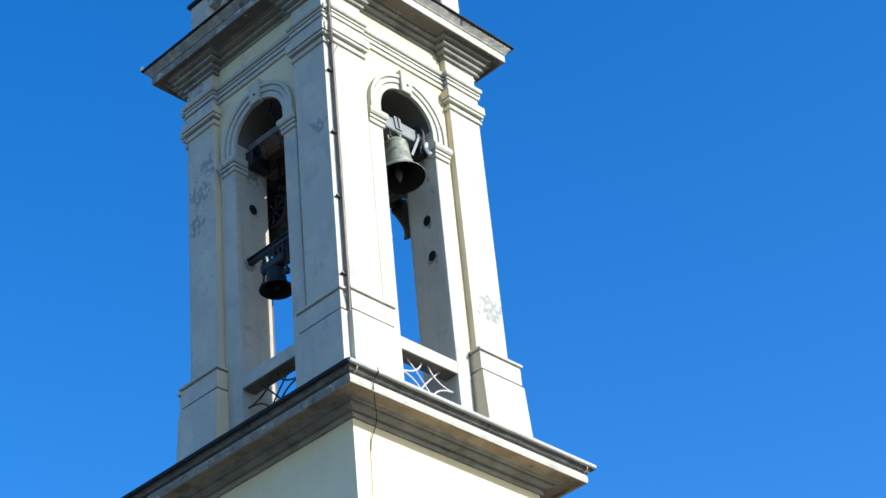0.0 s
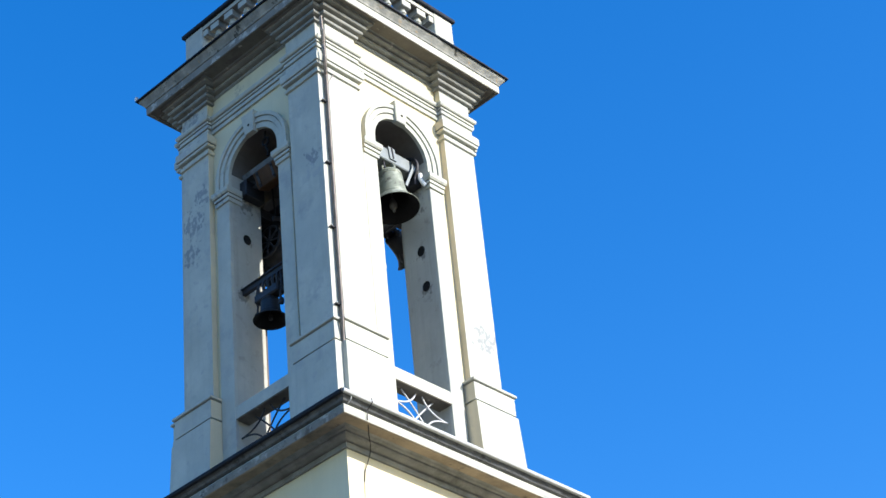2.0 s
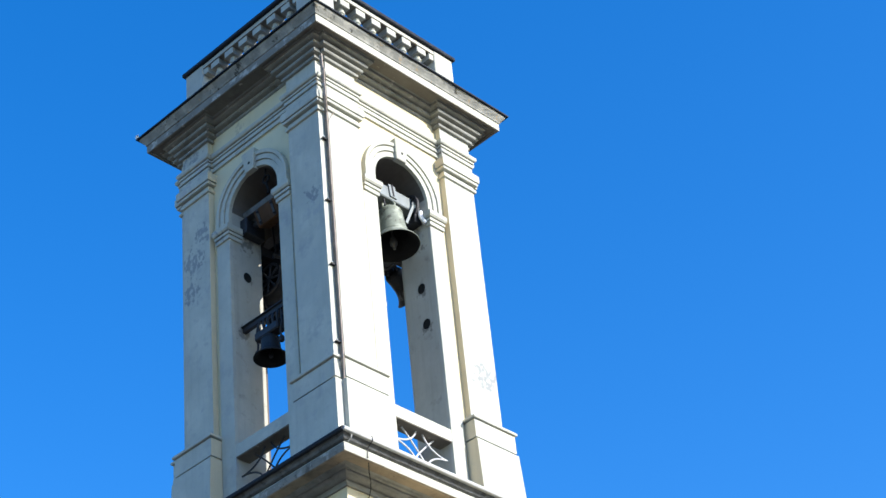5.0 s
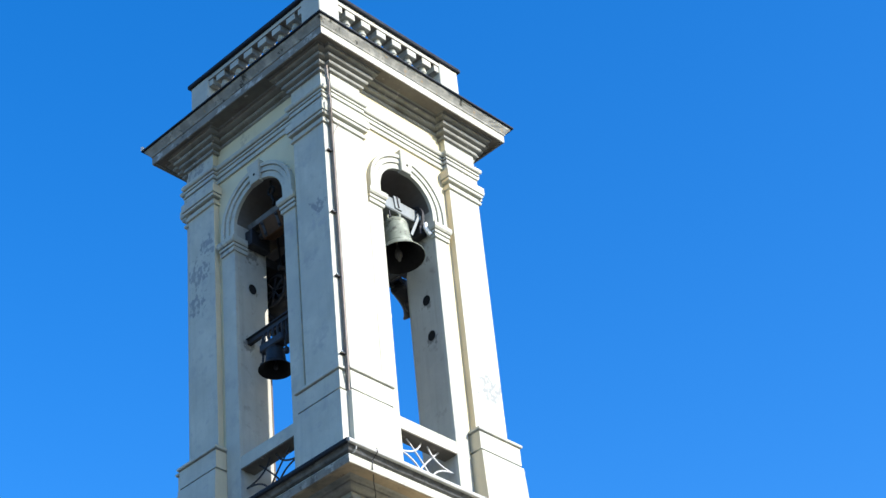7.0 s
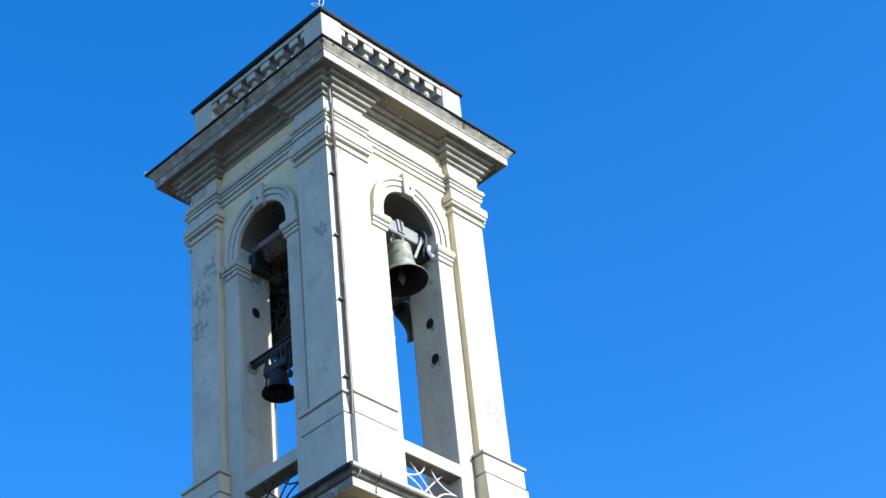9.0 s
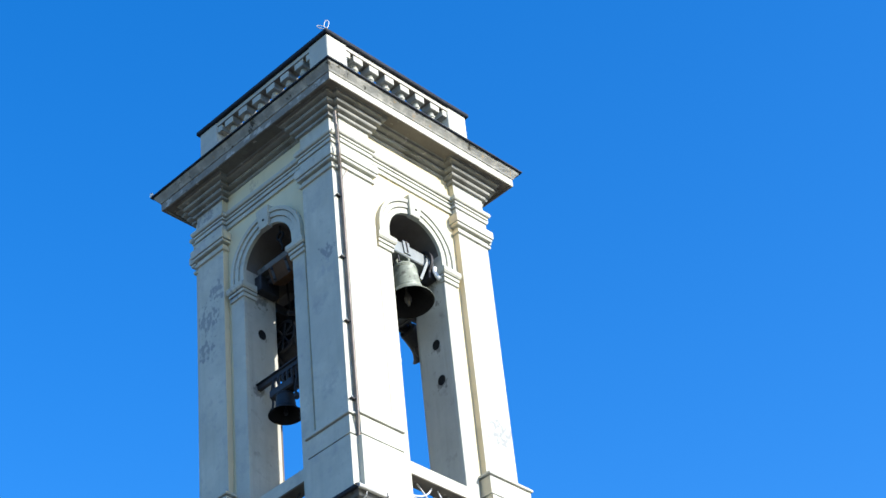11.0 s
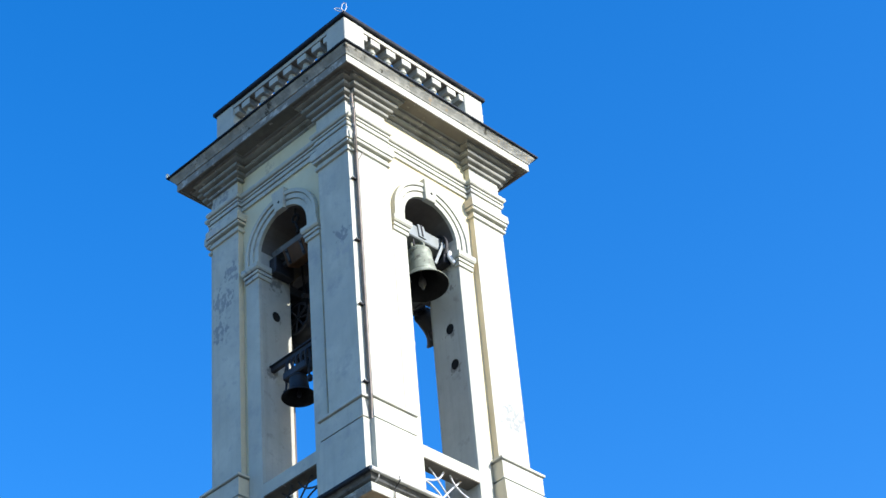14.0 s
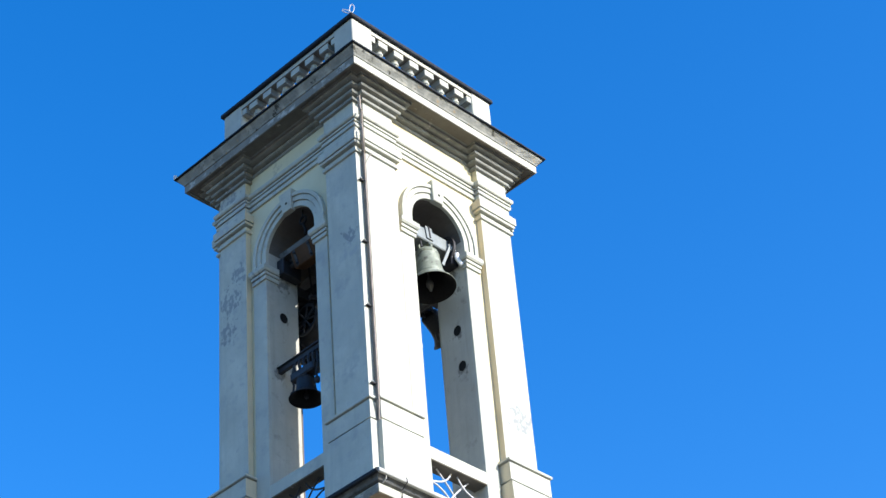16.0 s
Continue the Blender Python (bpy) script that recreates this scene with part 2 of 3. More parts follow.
bm = loft(nb(), [square(h, z) for h, z in ((1.94, -0.20), (2.13, -0.198), (2.13, -0.235), (2.155, -0.246), (2.178, -0.236), (2.188, -0.19), (2.184, -0.13), (2.16, -0.10))])
# Downward faces get the darker soffit, shade included in its colour.
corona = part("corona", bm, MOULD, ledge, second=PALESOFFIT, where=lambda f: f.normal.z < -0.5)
# Shaded fronts take the darker copy, shade and grime together.
corona.data.materials.append(GRIME_SHADE)
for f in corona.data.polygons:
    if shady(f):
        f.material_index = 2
bm = loft(nb(), [worn(h, z, a, 8.0) for h, z, a in ((2.15, -0.10, 0), (2.20, -0.085, 0.008), (2.22, -0.055, 0.008), (2.245, -0.035, 0.006), (2.25, -0.02, 0.005), (2.25, 0.005, 0.004), (1.60, 0.06, 0))])
part("flashing", bm, LEDGE, ledge, "dark mottled lead flashing")
for k in range(4):
    # Sun side pale zinc, other sides dark lead: lit and shaded copies.
    part("gutter_lip", rod(nb(), [(-2.268, -2.268, -0.004), (2.268, -2.268, -0.004)], 0.032), GUTTER if k == 0 else LEAD, ledge, "pale grey rolled gutter lip" if k == 0 else "", at=turned(k))
for x in (-2.12, 2.12):
    bm = rod(nb(), [(x, -2.262, -0.02), (x, -2.25, -0.075), (x, -2.215, -0.10), (x, -2.19, -0.105)], 0.008, 6)
    part("gutter_bracket", bm, GUTTER, ledge, "small grey gutter bracket")
bm = loft(nb(), [square(1.52, 0.0), square(1.52, 0.065)])
part("belfry_floor", bm, INNER, tower, at=UP)

# walls with arched openings
def arch_line(r, z=SPRING, n=20):
    return [(r * math.cos(math.pi * i / n), z + r * math.sin(math.pi * i / n)) for i in range(n + 1)]


TOP = 7.18


def holed(half, r, z1):
    return [(half, 0.03), (half, z1), (-half, z1), (-half, 0.03), (-r, 0.03)] + arch_line(r)[::-1] + [(r, 0.03)]


bm = loft(nb(), [[(x, y, z) for x, z in holed(ROOM, OPEN + 0.06, TOP)] for y in (-WALL, -1.485)])
four(part("belfry_wall", bm, YELLOW, tower, "pale yellow plaster wall with a round-arched opening", at=UP))
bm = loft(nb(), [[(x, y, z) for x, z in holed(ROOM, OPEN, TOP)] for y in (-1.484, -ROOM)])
# Arch undersides and room faces take VAULT, painting in the inner shade.
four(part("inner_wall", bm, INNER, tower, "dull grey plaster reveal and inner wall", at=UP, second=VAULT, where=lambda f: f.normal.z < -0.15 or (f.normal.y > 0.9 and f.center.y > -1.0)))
bm = prism(nb(), [(-WALL, -WALL), (-ROOM, -WALL), (-ROOM, -ROOM), (-WALL, -ROOM)], 0.03, TOP)
four(part("corner_pier", bm, YELLOW, tower, at=UP))
bm = prism(nb(), [(-0.919, -0.919), (-0.537, -0.919), (-0.919, -0.59)], 0.06, 6.13)
four(part("inner_corner", bm, INNER, tower, at=UP))
bm = prism(nb(), [(-0.915, -0.915), (0.915, -0.915), (0.915, 0.915), (-0.915, 0.915)], 6.12, 6.3)
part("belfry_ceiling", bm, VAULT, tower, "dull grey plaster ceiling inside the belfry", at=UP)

# pedestals and pilasters
bm = loft(nb(), [corner(q, e, 1.47, z) for q, e, z in ((1.80, 0.80, 0.02), (1.775, 0.812, 0.09), (1.765, 0.815, 0.14), (1.728, 0.815, 1.275), (1.722, 0.82, 1.282), (1.675, 0.85, 1.284), (1.675, 0.85, 1.314), (1.71, 0.82, 1.316), (1.71, 0.82, 1.588), (1.69, 0.84, 1.59), (1.69, 0.84, 1.603), (1.735, 0.795, 1.605), (1.74, 0.79, 1.615), (1.74, 0.79, 1.635), (1.73, 0.80, 1.65), (PIL + 0.01, PIN - 0.01, 1.70))])
# Pedestal flanks take FLANK: warm bounced light put into the colour.
four(part("pedestal", bm, PLASTER, tower, at=UP, second=FLANK, where=flank))
bm = loft(nb(), [corner(PIL, PIN, 1.47, z) for z in (1.69, 5.94)])
pil = part("pilaster", bm, PLASTER, tower, "greyish white plaster corner pilaster with flaking patches", at=UP, second=FLANK, where=flank)
rows = ((0.0, 5.93), (0.03, 5.935), (0.035, 5.96), (0.03, 5.985), (0.005, 5.99), (0.005, 6.045), (-0.012, 6.047), (-0.012, 6.06), (0.052, 6.062), (0.058, 6.075), (0.06, 6.10), (0.03, 6.102), (0.03, 6.114), (0.074, 6.116), (0.078, 6.14), (0.078, 6.245), (0.068, 6.262), (0.03, 6.275), (0.018, 6.30), (0.012, 6.335))
bm = loft(nb(), [corner(PIL + p, PIN - p, 1.47, z) for p, z in rows])
part("capital", bm, MOULD, pil, second=FLANK, where=flank)
four(pil)
# architrave
rows = ((0.0, 6.335), (0.012, 6.335), (0.012, 6.402), (-0.012, 6.404), (-0.012, 6.418), (0.03, 6.42), (0.03, 6.478), (0.0, 6.48), (0.0, 6.494), (0.042, 6.496), (0.044, 6.525), (0.016, 6.527), (0.016, 6.54), (0.06, 6.542), (0.072, 6.555), (0.078, 6.585), (0.072, 6.615), (0.055, 6.635), (0.03, 6.64), (0.0, 6.675))
bm = loft(nb(), [girdle(p, 1.52 + p, PIL, PIN, z) for p, z in rows])
part("architrave", bm, MOULD, tower, at=UP)
bm = loft(nb(), [corner(PIL, PIN, 1.47, z) for z in (6.66, 6.95)])
four(part("frieze_block", bm, PLASTER, tower, at=UP, second=YELLOW, where=flank))
# top cornice
rows = ((0.0, 1.46, 6.9), (0.045, 1.47, 6.903), (0.048, 1.474, 6.945), (0.015, 1.47, 6.948), (0.015, 1.47, 6.965), (0.09, 1.509, 6.985), (0.1, 1.525, 7.0), (0.1, 1.525, 7.03), (0.06, 1.493, 7.033), (0.06, 1.493, 7.05),
        (0.145, 1.571, 7.07), (0.155, 1.583, 7.085), (0.155, 1.583, 7.115), (0.11, 1.548, 7.118), (0.11, 1.548, 7.133), (0.205, 1.649, 7.155), (0.22, 1.665, 7.17), (0.22, 1.665, 7.198), (0.24, 1.696, 7.205))
bm = loft(nb(), [girdle(p, w, PIL, PIN, z) for p, w, z in rows])
cornice = part("top_cornice", bm, BED, tower, "weathered moulded cornice breaking forward over the pilasters", at=UP)
bm = loft(nb(), [square(h, z) for h, z in ((1.60, 7.206), (1.895, 7.212), (1.895, 7.18), (1.92, 7.176), (1.932, 7.185), (1.934, 7.315), (1.92, 7.32))])
# Soffit darker than the front: painted shade plus stain.
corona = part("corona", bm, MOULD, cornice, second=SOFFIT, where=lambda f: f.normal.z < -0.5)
# Same darker copy, with its painted shade, on these fronts.
corona.data.materials.append(GRIME_SHADE)
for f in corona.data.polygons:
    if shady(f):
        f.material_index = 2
bm = loft(nb(), [worn(h, z, a, 1.0) for h, z, a in ((1.91, 7.318, 0), (1.945, 7.325, 0.008), (1.955, 7.35, 0.010), (1.985, 7.39, 0.012), (2.01, 7.42, 0.010), (2.02, 7.45, 0.006))])
part("cyma", bm, LICHEN, cornice, "lichen-stained grey stone edge moulding")
bm = loft(nb(), [worn(h, z, a, 4.0) for h, z, a in ((2.02, 7.45, 0), (2.055, 7.452, 0.008), (2.055, 7.475, 0.008), (1.4, 7.53, 0))])
part("flashing", bm, LEAD, cornice)

# arch surrounds, one per face
def face_parts():
    got = []
    for s in (-1, 1):
        a, b = sorted((s * (OPEN - 0.004), 0.79 if s > 0 else -0.81))
        got.append(part("jamb_strip", block(nb(), a, b, -1.532, -1.47, 0.03, 4.89, 0.006), PLASTER, tower, at=UP))
        rings = []
        for p, z in ((0.0, 4.88), (0.035, 4.885), (0.035, 4.945), (0.012, 4.947), (0.012, 4.96), (0.05, 4.962), (0.05, 5.005), (0.025, 5.007), (0.025, 5.02), (0.065, 5.022), (0.085, 5.05), (0.085, 5.12), (0.0, 5.13)):
            x0, x1 = s * (OPEN - p * 0.7), s * (0.79 + p * 0.5)
            rings.append([(x0, -1.525 - p, z), (x1, -1.525 - p, z), (x1, -1.47, z), (x0, -1.47 if s > 0 else -1.30, z)][::s])
        got.append(part("impost", loft(nb(), rings), MOULD, tower, at=UP))
    prof = ((0.0, 1.475), (0.0, 1.53), (0.085, 1.53), (0.085, 1.51), (0.097, 1.51), (0.097, 1.55), (0.17, 1.55), (0.17, 1.525), (0.183, 1.525), (0.185, 1.568), (0.225, 1.575), (0.24, 1.575), (0.245, 1.49))
    rings = []
    for i in range(-1, 26):
        a = math.pi * min(max(i, 0), 24) / 24
        drop = 0.19 if i in (-1, 25) else 0.0
        rings.append([((OPEN - 0.004 + r) * math.cos(a), -y, SPRING - drop + (OPEN - 0.004 + r) * math.sin(a)) for r, y in prof])
    got.append(part("archivolt", loft(nb(), rings), MOULD, tower, at=UP))
    key = [(-0.095, 5.80), (0.095, 5.80), (0.135, 6.15), (-0.135, 6.15)]
    bm = loft(nb(), [[(x, -1.49, z) for x, z in key], [(x, -1.572 - 0.03 * (z > 6), z) for x, z in key], [(x * 0.9, -1.58 - 0.03 * (z > 6), z + (0.008 if z < 6 else -0.01)) for x, z in key]])
    got.append(part("keystone", bm, MOULD, tower, at=UP))
    # Shallow black disc in place of the bolt hole's inner shade.
    bm = lathe(nb(), [(0.022, 0.0), (0.021, 0.004), (0.012, 0.002), (0.001, 0.001)], 12, Matrix.Translation((0.01, -1.592, 5.93)) @ Matrix.Rotation(radians(90), 4, "X"))
    got.append(part("bolt_hole", bm, BLACK, tower, at=UP))
    bm = block(nb(), -OPEN - 0.02, OPEN + 0.02, -1.525, -1.27, 1.19, 1.40, 0.012)
    # Beam underside takes the shade-darkened soffit colour.
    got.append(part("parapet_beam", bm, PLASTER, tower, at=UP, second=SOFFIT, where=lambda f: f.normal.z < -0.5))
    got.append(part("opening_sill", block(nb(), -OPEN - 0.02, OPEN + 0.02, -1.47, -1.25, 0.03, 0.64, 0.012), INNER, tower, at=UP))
    return got


for ob in face_parts():
    four(ob)

# balustrade on the roof
BAL = 1.47
bm = loft(nb(), [square(h, z) for h, z in ((BAL + 0.02, 7.5), (BAL + 0.02, 7.74), (BAL, 7.76), (BAL, 7.80))])
part("balustrade_plinth", bm, PLASTER, tower, at=UP)
bm = block(nb(), -1.50, -1.09, -1.50, -1.09, 7.79, 8.69, 0.012)
four(part("balustrade_post", bm, PLASTER, tower, at=UP))
bm = block(nb(), -1.10, 1.10, -1.49, -1.25, 8.60, 8.69, 0.01)
# Rail underside darkened the same way, for shade and stain.
four(part("handrail", bm, PLASTER, tower, at=UP, second=SOFFIT, where=lambda f: f.normal.z < -0.5))
for k in range(4):
    x0, x1, y0, y1 = (-1.545, 1.545, -1.545, -1.2) if k % 2 == 0 else (-1.2, 1.2, -1.545, -1.2)
    part("coping", block(nb(), x0, x1, y0, y1, 8.692, 8.762, 0.012), LEAD, tower, "thin dark lead coping", at=UP @ turned(k))
bm = lathe(nb(), [(0.085, 7.86), (0.085, 7.89), (0.05, 7.91), (0.055, 7.95), (0.10, 8.05), (0.105, 8.12), (0.075, 8.24), (0.05, 8.32), (0.042, 8.37), (0.062, 8.385), (0.062, 8.415), (0.045, 8.425), (0.05, 8.485)], 16)
stem = part("baluster", bm, PLASTER, tower, "turned white plaster baluster", smooth=True)
# Underside and gap faces darkened to stand for shade between the blocks.
part("baluster_block", block(nb(), -0.098, 0.098, -0.105, 0.105, 8.48, 8.605, 0.008), PLASTER, stem, second=BED, where=lambda f: f.normal.z < -0.5 or abs(f.normal.x) > 0.9)
part("baluster_foot", block(nb(), -0.105, 0.105, -0.105, 0.105, 7.795, 7.87, 0.008), PLASTER, stem)
spots = [UP @ turned(k) @ Matrix.Translation((-0.825 + 0.33 * i, -1.37, 0)) for k in range(4) for i in range(6)]
stem.matrix_basis = spots[0]
for m in spots[1:]:
    again(stem, m)
bm = block(nb(), -0.05, 0.055, -0.105, 0.105, 8.48, 8.605, 0.008)
# Half block: underside darkened as shade too.
half = part("half_block", bm, PLASTER, tower, second=BED, where=lambda f: f.normal.z < -0.5, at=UP @ Matrix.Translation((-1.045, -1.37, 0)))
for k in range(4):
    for s in (-1, 1):
        if k or s > 0:
            again(half, UP @ turned(k) @ Matrix.Translation((s * 1.045, -1.37, 0)))

# ---- bells ----
CLAPPER = surface("worn_iron_clapper", (0.10, 0.10, 0.09), 0.6, vary=0.15, size=8)
# Near-black for the hollow: the bell's inner shade as a colour.
BELL_SHADE = surface("blackened_bronze", (0.012, 0.012, 0.012), 0.85, metal=0.0, vary=0.2, size=6)


def bell_body(r, top, lip, m):
    """A bell round the z axis: shoulder at height -top, lip at -lip, mouth radius r, hollow inside."""
    h = lip - top
    out = [(0.02, 0.0), (0.34, 0.0), (0.45, 0.02), (0.51, 0.06), (0.53, 0.10), (0.515, 0.115), (0.525, 0.13), (0.545, 0.135), (0.545, 0.155), (0.53, 0.16), (0.545, 0.35), (0.575, 0.55), (0.63, 0.70), (0.652, 0.705), (0.66, 0.725), (0.65, 0.735), (0.72, 0.81), (0.83, 0.90), (0.95, 0.965), (1.0, 0.985), (1.0, 0.995), (0.985, 1.0)]
    inn = [(0.93, 0.985), (0.80, 0.90), (0.61, 0.74), (0.53, 0.55), (0.49, 0.30), (0.44, 0.10), (0.30, 0.06), (0.02, 0.055)]
    return lathe(nb(), [(k * r, -top - d * h) for k, d in out + inn], 40, m), 40 * (len(out) - 1)


def church_bell(where, k, r, top, lip, tilt, metal, beam, label, wheel_side=1, half=0.535, deep=0.12, lift=0.0):
    """A bell on a headstock that turns between two bearings in an arched opening; the axis is local x."""
    thing = new("church_bell")
    thing.matrix_basis = Matrix.Translation(where) @ turned(k)
    tagged(thing, label, "bell", "bells of the belfry")
    m = Matrix.Rotation(radians(-tilt), 4, "X")
    bm, hollow = bell_body(r, top, lip, m)
    part("bell_body", bm, metal, thing, smooth=True, second=BELL_SHADE, where=lambda f: f.index >= hollow)
    clap = lathe(nb(), [(0.014, -top - 0.05), (0.016, -lip + 0.22), (0.04, -lip + 0.16), (0.058, -lip + 0.10), (0.055, -lip + 0.05), (0.03, -lip + 0.01), (0.018, -lip - 0.04)], 12, Matrix.Rotation(radians(-tilt * 0.7), 4, "X"))
    part("clapper", clap, CLAPPER if beam is STEEL else IRON, thing, smooth=True)
    low = -0.12 if beam is STEEL else -0.09
    inset = 0.07 if beam is STEEL else 0.30
    bm = block(nb(), -half + inset, half - inset, -deep, deep, low, 0.14, 0.014)
    bmesh.ops.transform(bm, matrix=m, verts=bm.verts)
    head = part("headstock", bm, beam, thing)
    part("axle", rod(nb(), [(-half + 0.04, 0, 0), (half - 0.04, 0, 0)], 0.04, 12), IRON, thing)
    for x in (-0.15, 0.15):
        bm = block(nb(), x - 0.024, x + 0.024, -deep * 0.85, deep * 0.85, 0.137, 0.15, 0.003)
        bmesh.ops.transform(bm, matrix=m, verts=bm.verts)
        strap = part("strap", bm, IRON, head, "dark iron strap plate")
        for y in (-deep * 0.6, deep * 0.6):
            bm = lathe(nb(), [(0.004, 0.185), (0.009, 0.182), (0.009, 0.166), (0.019, 0.164), (0.019, 0.146), (0.013, 0.144), (0.013, -top + 0.01), (0.02, -top), (0.02, -top - 0.02)], 8, m @ Matrix.Translation((x, y, 0)))
            part("hanger_bolt", bm, IRON, strap, "long iron hanger bolt with a nut")
    if beam is STEEL:
        bm = loft(nb(), [[(x, y, z) for y, z in ((deep + 0.02, 0.138), (deep + 0.02, 0.17), (-deep - 0.022, 0.17), (-deep - 0.022, -0.07), (-deep + 0.002, -0.07), (-deep + 0.002, 0.138))] for x in (-0.065, 0.065)])
        bmesh.ops.transform(bm, matrix=m, verts=bm.verts)
        clamp = part("clamp_plate", bm, STEEL, head, "bent grey clamp plate")
        bm = block(nb(), -0.012, 0.012, -deep - 0.036, -deep - 0.02, -0.05, 0.175, 0.004)
        bmesh.ops.transform(bm, matrix=m, verts=bm.verts)
        part("rib", bm, IRON, clamp)
        for x in (-0.042, 0.042):
            for y in (-0.06, 0.06):
                bm = lathe(nb(), [(0.017, 0.17), (0.017, 0.19), (0.009, 0.194), (0.009, 0.215), (0.002, 0.217)], 6, m @ Matrix.Translation((x, y, 0)))
                part("bolt", bm, IRON, clamp)
        bm = block(nb(), -0.024, 0.024, -0.007, 0.007, -0.42, 0.10, 0.003)
        bmesh.ops.transform(bm, matrix=Matrix.Translation((half - 0.17, -0.17, -0.06)) @ Matrix.Rotation(radians(24), 4, "Y"), verts=bm.verts)
        part("lever", bm, STEEL, thing, "flat grey steel lever")
    else:
        # steel channel along the wooden headstock
        bm = loft(nb(), [[(x, y, z) for y, z in ((deep - 0.002, -0.05), (deep + 0.075, -0.05), (deep + 0.075, -0.035), (deep + 0.04, -0.03), (deep + 0.04, 0.10), (deep + 0.075, 0.105), (deep + 0.075, 0.12), (deep - 0.002, 0.12))] for x in (-half + 0.09, half - 0.09)])
        bmesh.ops.transform(bm, matrix=m, verts=bm.verts)
        part("channel", bm, LEDGE, head, "grey steel channel bolted along the headstock")
    # cast loops of the crown, bowed from the shoulder up to the headstock
    for x, y in ((-0.085, 0.0), (0.085, 0.0), (0.0, -0.085), (0.0, 0.085)):
        arc = [m @ Vector((x * k, y * k, -top - 0.01 + d * (top + low + 0.02))) for k, d in ((1.0, 0.0), (1.35, 0.25), (1.45, 0.5), (1.2, 0.8), (0.6, 1.0))]
        part("crown_loop", rod(nb(), arc, 0.026, 8), metal, thing, "cast bronze crown loop", smooth=True)
    part("crown_stem", lathe(nb(), [(0.06, -top - 0.005), (0.05, -top + 0.04), (0.045, low)], 12, m), metal, thing, smooth=True)
    for s in (-1, 1):
        bm = block(nb(), *sorted((s * half, s * (half - 0.14))), -0.17, 0.20, lift - 0.32, lift - 0.04, 0.012)
        bracket = part("bearing", bm, IRON, thing, "black iron bearing bracket")
        bm = lathe(nb(), [(0.05, -0.055), (0.062, -0.045), (0.062, 0.045), (0.05, 0.055)], 16, Matrix.Translation((s * (half - 0.07), 0, 0)) @ Matrix.Rotation(radians(90), 4, "Y"))
        part("bearing_ring", bm, IRON, bracket, smooth=True)
        if lift:
            part("bearing_post", rod(nb(), [(s * (half - 0.03), 0.0, -0.02), (s * (half - 0.03), 0.0, lift - 0.10)], 0.04), IRON, bracket)
    # drive wheel
    x = wheel_side * (half - 0.12)
    R = 0.24
    rings = []
    for i in range(36):
        a = 2 * math.pi * i / 36
        rings.append([(x + dx, rr * math.cos(a), rr * math.sin(a)) for dx, rr in ((-0.02, R), (0.02, R), (0.02, R - 0.035), (-0.02, R - 0.035))])
    wheel = part("drive_wheel", loft(nb(), rings, close=True), IRON, thing, "iron drive wheel")
    for i in range(3):
        a = math.pi * i / 3 + 0.3
        part("spoke", rod(nb(), [(x, -(R - 0.02) * math.cos(a), -(R - 0.02) * math.sin(a)), (x, (R - 0.02) * math.cos(a), (R - 0.02) * math.sin(a))], 0.014), IRON, wheel)
    # clapper catch
    bm = rod(nb(), [(wheel_side * (half - 0.05), -0.20, -0.12), (wheel_side * (half - 0.08), -0.22, -0.22), (wheel_side * (half - 0.075), -0.25, -0.30), (wheel_side * (half - 0.03), -0.27, -0.36)], 0.034)
    arm = part("catch_arm", bm, WHITE, thing, "white painted catch arm", smooth=True)
    part("catch_roller", rod(nb(), [(wheel_side * (half - 0.11), -0.17, -0.02), (wheel_side * (half - 0.10), -0.19, -0.10)], 0.034), WHITE, arm)
    return thing


church_bell((0, -1.21, Z0 + 5.30), 0, 0.36, 0.24, 0.92, 6, BRONZE, STEEL, "green-grey bronze church bell hanging from a steel headstock")
church_bell((-1.15, 0, Z0 + 5.22), 3, 0.33, 0.18, 0.78, -112, DARKBRONZE, WOOD, "dark bronze church bell swung inward on a brown wooden headstock", 1, deep=0.14, lift=0.13)
church_bell((1.13, 0, Z0 + 5.35), 1, 0.28, 0.16, 0.66, 58, DARKBRONZE, IRON, "dark bronze church bell swung outward in the far arch", 1)
church_bell((0, 1.13, Z0 + 5.35), 2, 0.33, 0.20, 0.80, 4, DARKBRONZE, IRON, "black bronze church bell in the far arch", -1)


